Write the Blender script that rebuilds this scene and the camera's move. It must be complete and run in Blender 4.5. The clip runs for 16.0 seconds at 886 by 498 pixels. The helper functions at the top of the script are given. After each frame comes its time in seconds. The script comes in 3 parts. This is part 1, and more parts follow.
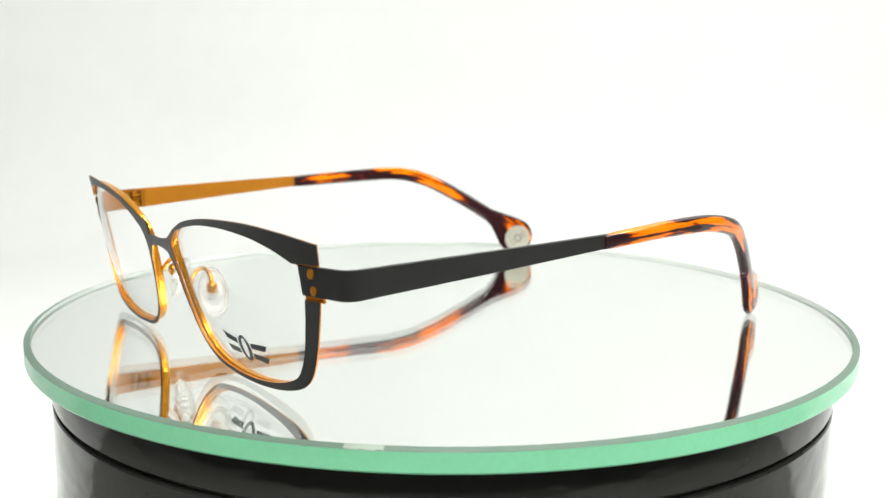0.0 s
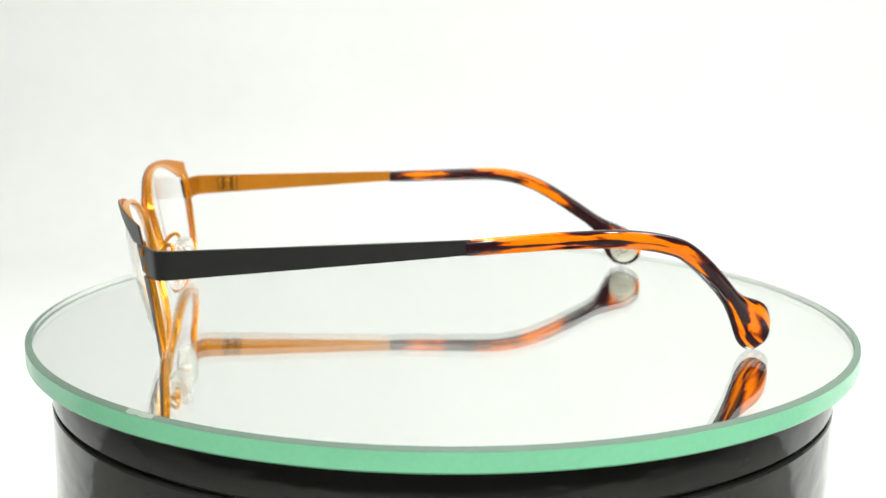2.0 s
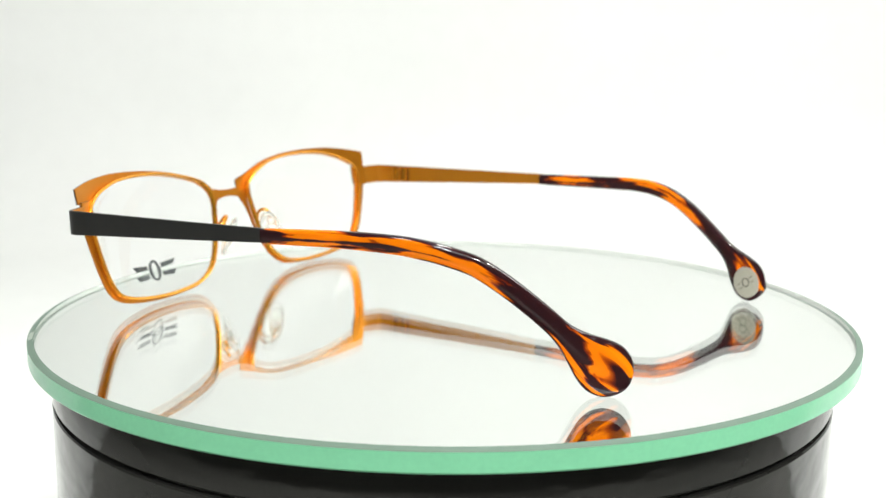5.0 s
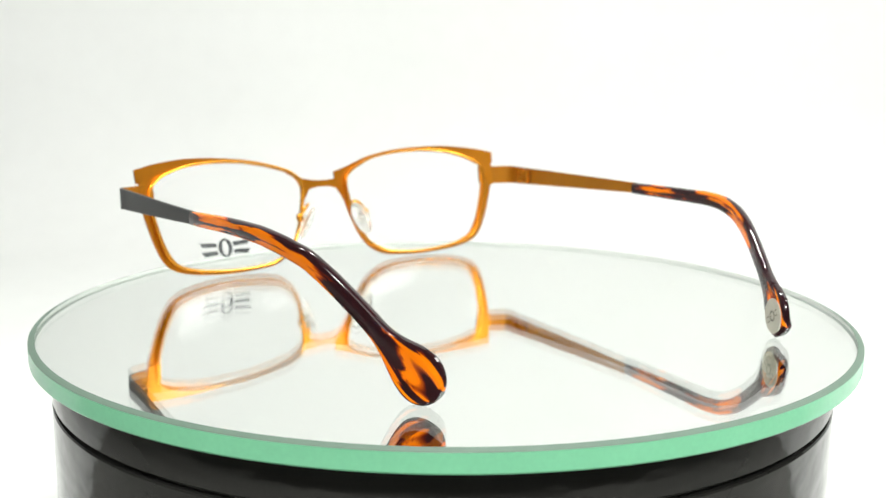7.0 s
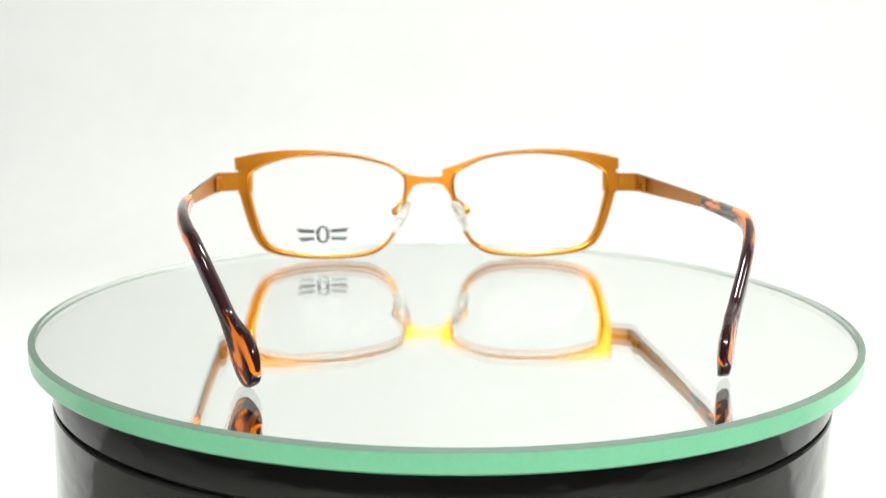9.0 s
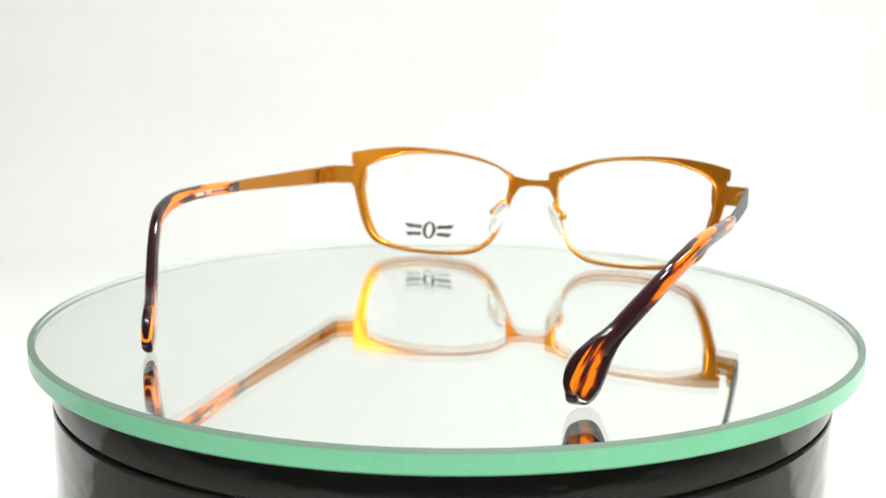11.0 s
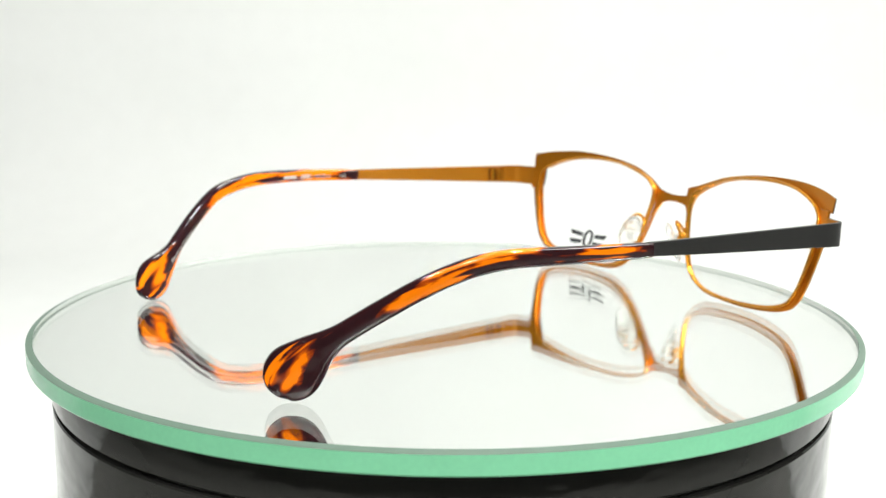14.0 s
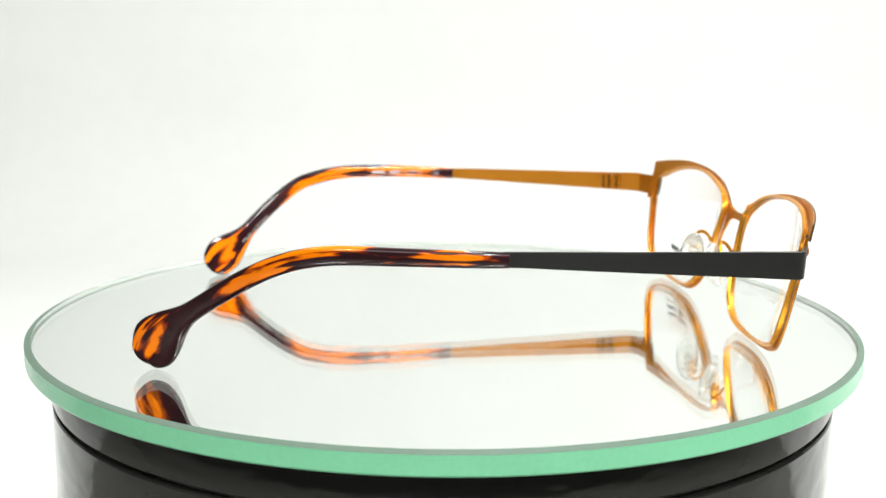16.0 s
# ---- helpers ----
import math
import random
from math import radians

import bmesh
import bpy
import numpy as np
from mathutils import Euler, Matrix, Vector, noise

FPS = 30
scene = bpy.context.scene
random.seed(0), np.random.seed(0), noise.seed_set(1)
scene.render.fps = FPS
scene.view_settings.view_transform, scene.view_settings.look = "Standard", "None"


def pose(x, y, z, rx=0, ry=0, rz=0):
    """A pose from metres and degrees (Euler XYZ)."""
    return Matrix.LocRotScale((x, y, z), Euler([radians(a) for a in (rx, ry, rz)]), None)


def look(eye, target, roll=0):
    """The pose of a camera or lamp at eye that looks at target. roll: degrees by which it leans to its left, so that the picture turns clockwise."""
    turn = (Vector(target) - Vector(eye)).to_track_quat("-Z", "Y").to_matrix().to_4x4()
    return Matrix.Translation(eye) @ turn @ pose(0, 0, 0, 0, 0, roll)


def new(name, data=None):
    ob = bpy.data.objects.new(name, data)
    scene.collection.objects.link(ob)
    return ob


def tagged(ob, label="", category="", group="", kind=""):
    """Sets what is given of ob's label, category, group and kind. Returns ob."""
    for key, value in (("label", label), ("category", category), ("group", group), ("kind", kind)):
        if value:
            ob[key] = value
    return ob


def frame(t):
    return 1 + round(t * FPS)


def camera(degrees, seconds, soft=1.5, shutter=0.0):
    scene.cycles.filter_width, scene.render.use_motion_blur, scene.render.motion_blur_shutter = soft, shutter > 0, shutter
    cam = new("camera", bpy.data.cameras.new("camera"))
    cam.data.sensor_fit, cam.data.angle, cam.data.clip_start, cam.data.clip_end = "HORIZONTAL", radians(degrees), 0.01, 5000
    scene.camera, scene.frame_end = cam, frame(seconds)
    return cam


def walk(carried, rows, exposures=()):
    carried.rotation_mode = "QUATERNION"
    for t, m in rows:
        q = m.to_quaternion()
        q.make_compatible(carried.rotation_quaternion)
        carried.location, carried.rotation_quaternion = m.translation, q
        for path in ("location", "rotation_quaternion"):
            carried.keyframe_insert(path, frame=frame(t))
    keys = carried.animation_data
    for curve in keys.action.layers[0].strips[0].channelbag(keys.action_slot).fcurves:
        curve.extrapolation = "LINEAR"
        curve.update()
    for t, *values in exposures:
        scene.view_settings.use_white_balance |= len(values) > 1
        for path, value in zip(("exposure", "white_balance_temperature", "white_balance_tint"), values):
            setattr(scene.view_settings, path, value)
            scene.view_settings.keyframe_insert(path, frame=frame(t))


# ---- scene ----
cam = camera(43.79, 16.0, soft=1.4)
EYE, AIM = (0.0, -0.29864, 0.07182), (-0.00083, -0.00357, 0.01767)
walk(cam, [(0.0, look(EYE, AIM, 0.482)), (16.0, look(EYE, AIM, 0.482))])
cam.data.dof.use_dof = True
cam.data.dof.focus_distance = 0.237
cam.data.dof.aperture_fstop = 25.0

# ---------------------------------------------------------------- world and lamps
world = bpy.data.worlds.new("studio_dim")
scene.world = world
world.use_nodes = True
world.node_tree.nodes["Background"].inputs[0].default_value = (0.9, 0.95, 1.0, 1)
world.node_tree.nodes["Background"].inputs[1].default_value = 0.25
scene.view_settings.exposure = -0.1


def softbox(name, eye, target, sx, sy, watts, colour=(0.99, 1.0, 0.962)):
    data = bpy.data.lights.new(name, "AREA")
    data.shape, data.size, data.size_y, data.energy, data.color = "RECTANGLE", sx, sy, watts, colour
    ob = new(name, data)
    ob.matrix_world = look(eye, target)
    return ob


softbox("softbox_backdrop", (1.0, 0.08, 1.12), (0.26, 0.75, 0.86), 0.5, 0.5, 17.6)
softbox("softbox_front", (0.10, -0.75, 0.70), (0, 0, 0), 0.6, 0.4, 2.5)
for spot, watts in (((0.15, -0.50, 0.46), 1.9), ((-0.14, -0.48, 0.48), 1.5), ((0.34, -0.18, 0.55), 1.9), ((-0.25, -0.14, 0.60), 1.0), ((0.06, 0.16, 0.64), 1.7)):
    lamp = softbox("studio_lamp", spot, (0, 0, 0), 0.06, 0.06, watts)
    lamp.data.shape = "DISK"

MM = 0.001


# ---------------------------------------------------------------- materials
def material(name, colour, rough=0.5, metal=0.0, **extra):
    m = bpy.data.materials.new(name)
    m.use_nodes = True
    b = m.node_tree.nodes["Principled BSDF"]
    b.inputs["Base Color"].default_value = (*colour, 1)
    b.inputs["Roughness"].default_value = rough
    b.inputs["Metallic"].default_value = metal
    for key, value in extra.items():
        b.inputs[key.replace("_", " ")].default_value = value
    return m


def grain(m, scale, amount, bump, low=0.8, high=1.15, stretch=(1, 1, 1), rough=0.0):
    """Two sizes of noise on the colour, and fine relief."""
    nt = m.node_tree
    b = nt.nodes["Principled BSDF"]
    co = nt.nodes.new("ShaderNodeTexCoord")
    mp = nt.nodes.new("ShaderNodeMapping")
    mp.inputs["Scale"].default_value = stretch
    nt.links.new(co.outputs["Object"], mp.inputs[0])
    big, fine = nt.nodes.new("ShaderNodeTexNoise"), nt.nodes.new("ShaderNodeTexNoise")
    big.inputs["Scale"].default_value, fine.inputs["Scale"].default_value = scale * 0.08, scale
    big.inputs["Detail"].default_value = fine.inputs["Detail"].default_value = 5
    for n in (big, fine):
        nt.links.new(mp.outputs[0], n.inputs["Vector"])
    mix = nt.nodes.new("ShaderNodeMath")
    mix.operation = "ADD"
    nt.links.new(big.outputs[0], mix.inputs[0])
    nt.links.new(fine.outputs[0], mix.inputs[1])
    rng = nt.nodes.new("ShaderNodeMapRange")
    rng.inputs[1].default_value, rng.inputs[2].default_value = 0.5, 1.5
    rng.inputs[3].default_value, rng.inputs[4].default_value = low, high
    nt.links.new(mix.outputs[0], rng.inputs[0])
    tint = nt.nodes.new("ShaderNodeMix")
    tint.data_type, tint.blend_type = "RGBA", "MULTIPLY"
    tint.inputs[0].default_value = amount
    tint.inputs[6].default_value = b.inputs["Base Color"].default_value
    nt.links.new(rng.outputs[0], tint.inputs[7])
    nt.links.new(tint.outputs[2], b.inputs["Base Color"])
    if rough:
        rr = nt.nodes.new("ShaderNodeMapRange")
        rr.inputs[1].default_value, rr.inputs[2].default_value = 0.5, 1.5
        base = b.inputs["Roughness"].default_value
        rr.inputs[3].default_value, rr.inputs[4].default_value = base - rough, base + rough
        nt.links.new(mix.outputs[0], rr.inputs[0])
        nt.links.new(rr.outputs[0], b.inputs["Roughness"])
    if bump:
        bp = nt.nodes.new("ShaderNodeBump")
        bp.inputs["Strength"].default_value, bp.inputs["Distance"].default_value = bump, 0.0002
        nt.links.new(fine.outputs[0], bp.inputs["Height"])
        nt.links.new(bp.outputs[0], b.inputs["Normal"])
    return m


def tortoise(name, shades, leans, seed):
    """Amber acetate with long, hard-edged dark flames (UV "along": millimetres along and across the tip; UV "face": edge, height).
    shades: how amber the stock is along the tip; leans: how much more amber its upper half is."""
    m = material(name, (0.8, 0.2, 0.01), 0.07, Specular_IOR_Level=0.45, Subsurface_Weight=0.2, Subsurface_Scale=0.0012)
    nt = m.node_tree
    b = nt.nodes["Principled BSDF"]

    def node(kind, **values):
        n = nt.nodes.new("ShaderNode" + kind)
        for key, value in values.items():
            n.inputs[key].default_value = value
        return n

    def maths(kind, a, c, d=None):
        n = nt.nodes.new("ShaderNodeMath")
        n.operation = kind
        for socket, value in zip(n.inputs, (a, c, d)):
            if value is None:
                continue
            if isinstance(value, (int, float)):
                socket.default_value = value
            else:
                nt.links.new(value, socket)
        return n.outputs[0]

    def ramp(source, stops):
        n = nt.nodes.new("ShaderNodeValToRGB")
        n.color_ramp.elements[0].position, n.color_ramp.elements[-1].position = stops[0][0], stops[-1][0]
        for at, v in stops[1:-1]:
            n.color_ramp.elements.new(at)
        for e, (at, v) in zip(n.color_ramp.elements, stops):
            e.color = (v, v, v, 1) if isinstance(v, float) else (*v, 1)
        nt.links.new(source, n.inputs[0])
        return n.outputs[0]

    first, second = nt.nodes.new("ShaderNodeUVMap"), nt.nodes.new("ShaderNodeUVMap")
    first.uv_map, second.uv_map = "along", "face"
    flames = []
    for turn, scale, detail, bend in ((8, (0.045, 0.36, 1), 2.0, 0.3), (24, (0.16, 1.1, 1), 3.0, 0.5)):
        mp = node("Mapping", Rotation=(0, 0, radians(turn)), Scale=scale, Location=(seed, seed * 1.7, 0))
        nt.links.new(first.outputs[0], mp.inputs[0])
        n = node("TexNoise", Scale=1.0, Detail=detail, Roughness=0.5, Distortion=bend)
        nt.links.new(mp.outputs[0], n.inputs["Vector"])
        flames.append(n.outputs[0])
    along, face = node("SeparateXYZ"), node("SeparateXYZ")
    nt.links.new(first.outputs[0], along.inputs[0])
    nt.links.new(second.outputs[0], face.inputs[0])
    at = maths("DIVIDE", along.outputs[0], 100.0)
    value = maths("MULTIPLY_ADD", flames[1], 0.24, flames[0])
    value = maths("ADD", value, maths("SUBTRACT", ramp(at, shades), 0.135))
    # a fan of dark stripes on the paddle
    wave = maths("MULTIPLY_ADD", along.outputs[1], 1.75, maths("MULTIPLY_ADD", along.outputs[0], 0.30, maths("MULTIPLY", flames[1], 2.6)))
    value = maths("MULTIPLY_ADD", maths("SINE", wave, 0.0), ramp(at, [(0.0, 0.0), (0.50, 0.02), (0.72, 0.05), (0.80, 0.12), (1.0, 0.12)]), value)
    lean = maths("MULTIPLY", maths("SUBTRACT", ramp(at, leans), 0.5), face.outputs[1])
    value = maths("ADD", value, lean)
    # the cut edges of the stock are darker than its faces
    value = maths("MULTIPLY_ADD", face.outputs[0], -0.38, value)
    # the wire core shows through the straight stretch
    core = maths("SUBTRACT", 1.0, maths("MULTIPLY", maths("ABSOLUTE", maths("ADD", face.outputs[1], 0.12), 0.0), 5.0))
    core = maths("MULTIPLY", maths("MAXIMUM", core, 0.0), ramp(at, [(0.0, 0.0), (0.08, 1.0), (0.45, 1.0), (0.52, 0.0)]))
    value = maths("MULTIPLY_ADD", core, -0.22, value)
    tone = ramp(value, [(0.0, (0.022, 0.008, 0.010)), (0.650, (0.026, 0.008, 0.010)), (0.670, (0.13, 0.016, 0.005)), (0.700, (0.42, 0.065, 0.003)), (0.722, (0.82, 0.185, 0.002)), (1.0, (0.95, 0.25, 0.003))])
    nt.links.new(tone, b.inputs["Base Color"])
    return m


BLACK = grain(material("matt_black_lacquer", (0.020, 0.020, 0.019), 0.40, 0.0, Specular_IOR_Level=0.32), 9000, 0.6, 0.05)
GOLD = grain(material("satin_amber_gold", (0.57, 0.205, 0.010), 0.34, 0.78), 7000, 0.5, 0.06, rough=0.05)
GOLD_INSIDE = grain(material("amber_gold_lacquer", (0.44, 0.162, 0.006), 0.40, 0.65), 8000, 0.5, 0.05)
GOLD_BRIGHT = grain(material("polished_amber_gold", (0.75, 0.315, 0.022), 0.26, 0.8), 6000, 0.4, 0.03)
# darkened gold: the shade between the hinge knuckles, put into the colour
GOLD_SHADED = grain(material("shaded_amber_gold", (0.10, 0.042, 0.008), 0.5, 0.5), 7000, 0.4, 0.05)
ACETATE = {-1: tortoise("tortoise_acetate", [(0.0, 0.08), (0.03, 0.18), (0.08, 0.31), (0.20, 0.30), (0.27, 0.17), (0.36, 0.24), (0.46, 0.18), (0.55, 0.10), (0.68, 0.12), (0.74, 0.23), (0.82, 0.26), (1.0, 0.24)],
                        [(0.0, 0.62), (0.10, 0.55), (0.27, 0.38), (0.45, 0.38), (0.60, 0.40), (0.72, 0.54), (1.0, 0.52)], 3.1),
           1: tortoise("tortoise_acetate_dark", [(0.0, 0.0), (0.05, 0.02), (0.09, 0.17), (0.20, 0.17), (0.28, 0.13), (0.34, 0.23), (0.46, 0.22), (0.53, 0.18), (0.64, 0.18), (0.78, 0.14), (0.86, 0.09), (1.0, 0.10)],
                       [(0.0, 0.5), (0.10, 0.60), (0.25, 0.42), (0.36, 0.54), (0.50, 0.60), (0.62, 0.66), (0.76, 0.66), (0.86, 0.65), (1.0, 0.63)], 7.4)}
LENS = material("clear_demo_lens", (1, 1, 1), 0.0, 0.0, Transmission_Weight=1.0, IOR=1.2)
PAD = material("clear_silicone", (0.90, 0.90, 0.87), 0.1, 0.0, Transmission_Weight=0.86, IOR=1.5)
MOUNT = material("milky_plastic_mount", (0.86, 0.86, 0.82), 0.18, 0.0, Transmission_Weight=0.55, IOR=1.45)
INK = material("black_print", (0.02, 0.025, 0.025), 0.5)
GREY_INK = material("faint_grey_print", (0.34, 0.31, 0.29), 0.5)
WHITE_INK = material("white_print", (0.46, 0.43, 0.40), 0.5)
EMBLEM = grain(material("brushed_nickel", (0.40, 0.39, 0.32), 0.38, 0.35), 9000, 0.5, 0.08)
EMBLEM_DARK = material("engraved_nickel", (0.16, 0.155, 0.13), 0.5, 0.5)
GLASS = material("clear_float_glass", (0.975, 1.0, 0.978), 0.0, 0.0, Transmission_Weight=1.0, IOR=1.52)
SILVER = material("silvered_back", (0.994, 0.998, 0.994), 0.0, 1.0)
GREEN_EDGE = grain(material("polished_green_glass_edge", (0.25, 0.71, 0.42), 0.2, 0.0), 900, 0.35, 0.02)
GREEN_DARK = grain(material("ground_glass_chamfer", (0.12, 0.18, 0.14), 0.5, 0.0, Specular_IOR_Level=0.3), 1500, 0.4, 0.05)
EDGE_WITHIN = grain(material("glass_edge_from_within", (0.36, 0.39, 0.36), 0.4), 900, 0.4, 0.02)
CHIP = grain(material("frosted_glass_facet", (0.30, 0.36, 0.30), 0.35), 3000, 0.5, 0.1)
DRUM = grain(material("gloss_black_plastic", (0.022, 0.022, 0.020), 0.10, Specular_IOR_Level=0.42), 1500, 0.6, 0.03, rough=0.04)
wavy = DRUM.node_tree.nodes.new("ShaderNodeTexNoise")
wavy.inputs["Scale"].default_value = 14.0
swell = DRUM.node_tree.nodes.new("ShaderNodeBump")
swell.inputs["Strength"].default_value, swell.inputs["Distance"].default_value = 0.09, 0.004
DRUM.node_tree.links.new(wavy.outputs[0], swell.inputs["Height"])
DRUM.node_tree.links.new(swell.outputs[0], DRUM.node_tree.nodes["Bump"].inputs["Normal"])
FABRIC = grain(material("white_backdrop_fabric", (0.86, 0.87, 0.855), 0.9), 60, 0.45, 0.25, 0.93, 1.03)
WALL = grain(material("grey_studio_wall", (0.30, 0.30, 0.30), 0.8), 200, 0.5, 0.2)
TABLE = grain(material("grey_table_laminate", (0.33, 0.33, 0.31), 0.55), 300, 0.5, 0.1)


# ---------------------------------------------------------------- helpers for meshes
def finish(name, bm, mats, smooth=True):
    bmesh.ops.remove_doubles(bm, verts=bm.verts, dist=1e-7)
    bmesh.ops.recalc_face_normals(bm, faces=bm.faces)
    me = bpy.data.meshes.new(name)
    bm.to_mesh(me)
    bm.free()
    for m in mats if isinstance(mats, (list, tuple)) else (mats,):
        me.materials.append(m)
    if smooth:
        me.shade_smooth()
        me.set_sharp_from_angle(angle=radians(32))
    return me


def part(name, bm, mats, parent, label=""):
    ob = new(name, finish(name, bm, mats))
    ob.parent = parent
    return tagged(ob, label)


def spline(keys, steps):
    """Points of a Catmull-Rom curve through the keys (tuples of any length)."""
    k = [np.array(q, float) for q in keys]
    k = [2 * k[0] - k[1]] + k + [2 * k[-1] - k[-2]]
    out = []
    for i in range(1, len(k) - 2):
        for j in range(steps):
            t = j / steps
            a, b, c, d = k[i - 1:i + 3]
            out.append(0.5 * (2 * b + (c - a) * t + (2 * a - 5 * b + 4 * c - d) * t * t + (3 * b - a - 3 * c + d) * t ** 3))
    out.append(k[-2])
    return out


def loft(bm, rings, closed=False, caps=True, slot=None, ends=0):
    """Skin a row of rings of equal count."""
    vs = [[bm.verts.new(p) for p in ring] for ring in rings]
    n, m = len(vs), len(vs[0])
    for i in range(n if closed else n - 1):
        for j in range(m):
            f = bm.faces.new((vs[i][j], vs[i][(j + 1) % m], vs[(i + 1) % n][(j + 1) % m], vs[(i + 1) % n][j]))
            if slot:
                f.material_index = slot(j)
    if caps and not closed:
        for ring in (vs[0][::-1], vs[-1]):
            bm.faces.new(ring).material_index = ends
    return vs


def lathe(bm, profile, n=96, centre=(0, 0, 0)):
    """Turn an open profile of (radius, z) round the upright axis; ends with radius 0 close."""
    rings = []
    for rad, z in profile:
        if rad == 0:
            rings.append([bm.verts.new((centre[0], centre[1], centre[2] + z))])
        else:
            rings.append([bm.verts.new((centre[0] + rad * math.cos(2 * math.pi * i / n), centre[1] + rad * math.sin(2 * math.pi * i / n), centre[2] + z)) for i in range(n)])
    for a, b in zip(rings, rings[1:]):
        for i in range(n):
            j = (i + 1) % n
            if len(a) == 1 and len(b) > 1:
                bm.faces.new((a[0], b[i], b[j]))
            elif len(b) == 1 and len(a) > 1:
                bm.faces.new((a[i], b[0], a[j]))
            elif len(a) > 1:
                bm.faces.new((a[i], b[i], b[j], a[j]))


def tube(bm, points, radius, n=10):
    rings = []
    pts = [Vector(p) for p in points]
    for i, p in enumerate(pts):
        t = (pts[min(i + 1, len(pts) - 1)] - pts[max(i - 1, 0)]).normalized()
        s = t.cross(Vector((0.3, 0.2, 0.93))).normalized()
        u = s.cross(t)
        rings.append([p + radius * (s * math.cos(2 * math.pi * k / n) + u * math.sin(2 * math.pi * k / n)) for k in range(n)])
    loft(bm, rings)


def ball(bm, centre, sx, sy, sz, turn=None, n=20):
    m = Matrix.Translation(centre) @ (turn or Matrix()) @ Matrix.Diagonal((sx, sy, sz, 1))
    bmesh.ops.create_uvsphere(bm, u_segments=n, v_segments=n // 2, radius=1, matrix=m)


# ---------------------------------------------------------------- studio
def studio():
    # floor, walls and ceiling of the dim studio that closes the place
    def slab(name, x0, y0, z0, x1, y1, z1, mat, label):
        bm = bmesh.new()
        bmesh.ops.create_cube(bm, size=1, matrix=Matrix.Translation(((x0 + x1) / 2, (y0 + y1) / 2, (z0 + z1) / 2)) @ Matrix.Diagonal((x1 - x0, y1 - y0, z1 - z0, 1)))
        ob = new(name, finish(name, bm, mat, False))
        return tagged(ob, label, "structure", kind="structure")
    slab("floor", -2, -2.2, -0.95, 2, 1.6, -0.9, WALL, "plain grey studio floor")
    slab("wall_south", -2, -2.3, -0.9, 2, -2.2, 1.9, WALL, "plain grey studio wall")
    slab("wall_north", -2, 1.6, -0.9, 2, 1.7, 1.9, WALL, "plain grey studio wall")
    slab("wall_west", -2.1, -2.2, -0.9, -2, 1.6, 1.9, WALL, "plain grey studio wall")
    slab("wall_east", 2, -2.2, -0.9, 2.1, 1.6, 1.9, WALL, "plain grey studio wall")
    slab("ceiling", -2.1, -2.3, 1.9, 2.1, 1.7, 2.0, WALL, "plain grey studio ceiling")
    slab("table_block", -1.35, -0.45, -0.9, 1.35, 0.95, DRUM_FOOT - 0.004, TABLE, "grey laminate table block under the backdrop")
    # white sweep: flat on the table, then curving up behind
    bm = bmesh.new()
    row = [(y, DRUM_FOOT) for y in np.linspace(0.02, 0.62, 10)]
    row += [(0.62 + 0.13 * math.sin(a), DRUM_FOOT + 0.13 - 0.13 * math.cos(a)) for a in np.linspace(0.15, math.pi / 2, 12)]
    row += [(0.75, z) for z in np.linspace(0.06, 1.6, 50)]
    xs = np.linspace(-1.3, 1.3, 91)
    grid = []
    for x in xs:
        line = []
        for y, z in row:
            up = max(0.0, z - DRUM_FOOT)
            w = min(1, up * 4) * (0.006 * noise.noise(Vector((x * 3.1, z * 1.3, 2))) + 0.0035 * noise.noise(Vector((x * 9, z * 7, 5))))
            line.append(bm.verts.new((x, y + w - 0.25 * (x / 1.3) ** 2 * min(1, max(0, y) / 0.7), z)))
        grid.append(line)
    for a, b in zip(grid, grid[1:]):
        for i in range(len(row) - 1):
            bm.faces.new((a[i], a[i + 1], b[i + 1], b[i]))
    ob = new("backdrop", finish("backdrop", bm, FABRIC))
    mod = ob.modifiers.new("cloth", "SOLIDIFY")
    mod.thickness = 0.0015
    mod.offset = 1
    tagged(ob, "softly creased white fabric photo backdrop", "backdrop", kind="structure")


DRUM_FOOT = -0.105
PLATE_R, PLATE_T = 109.35, 4.85


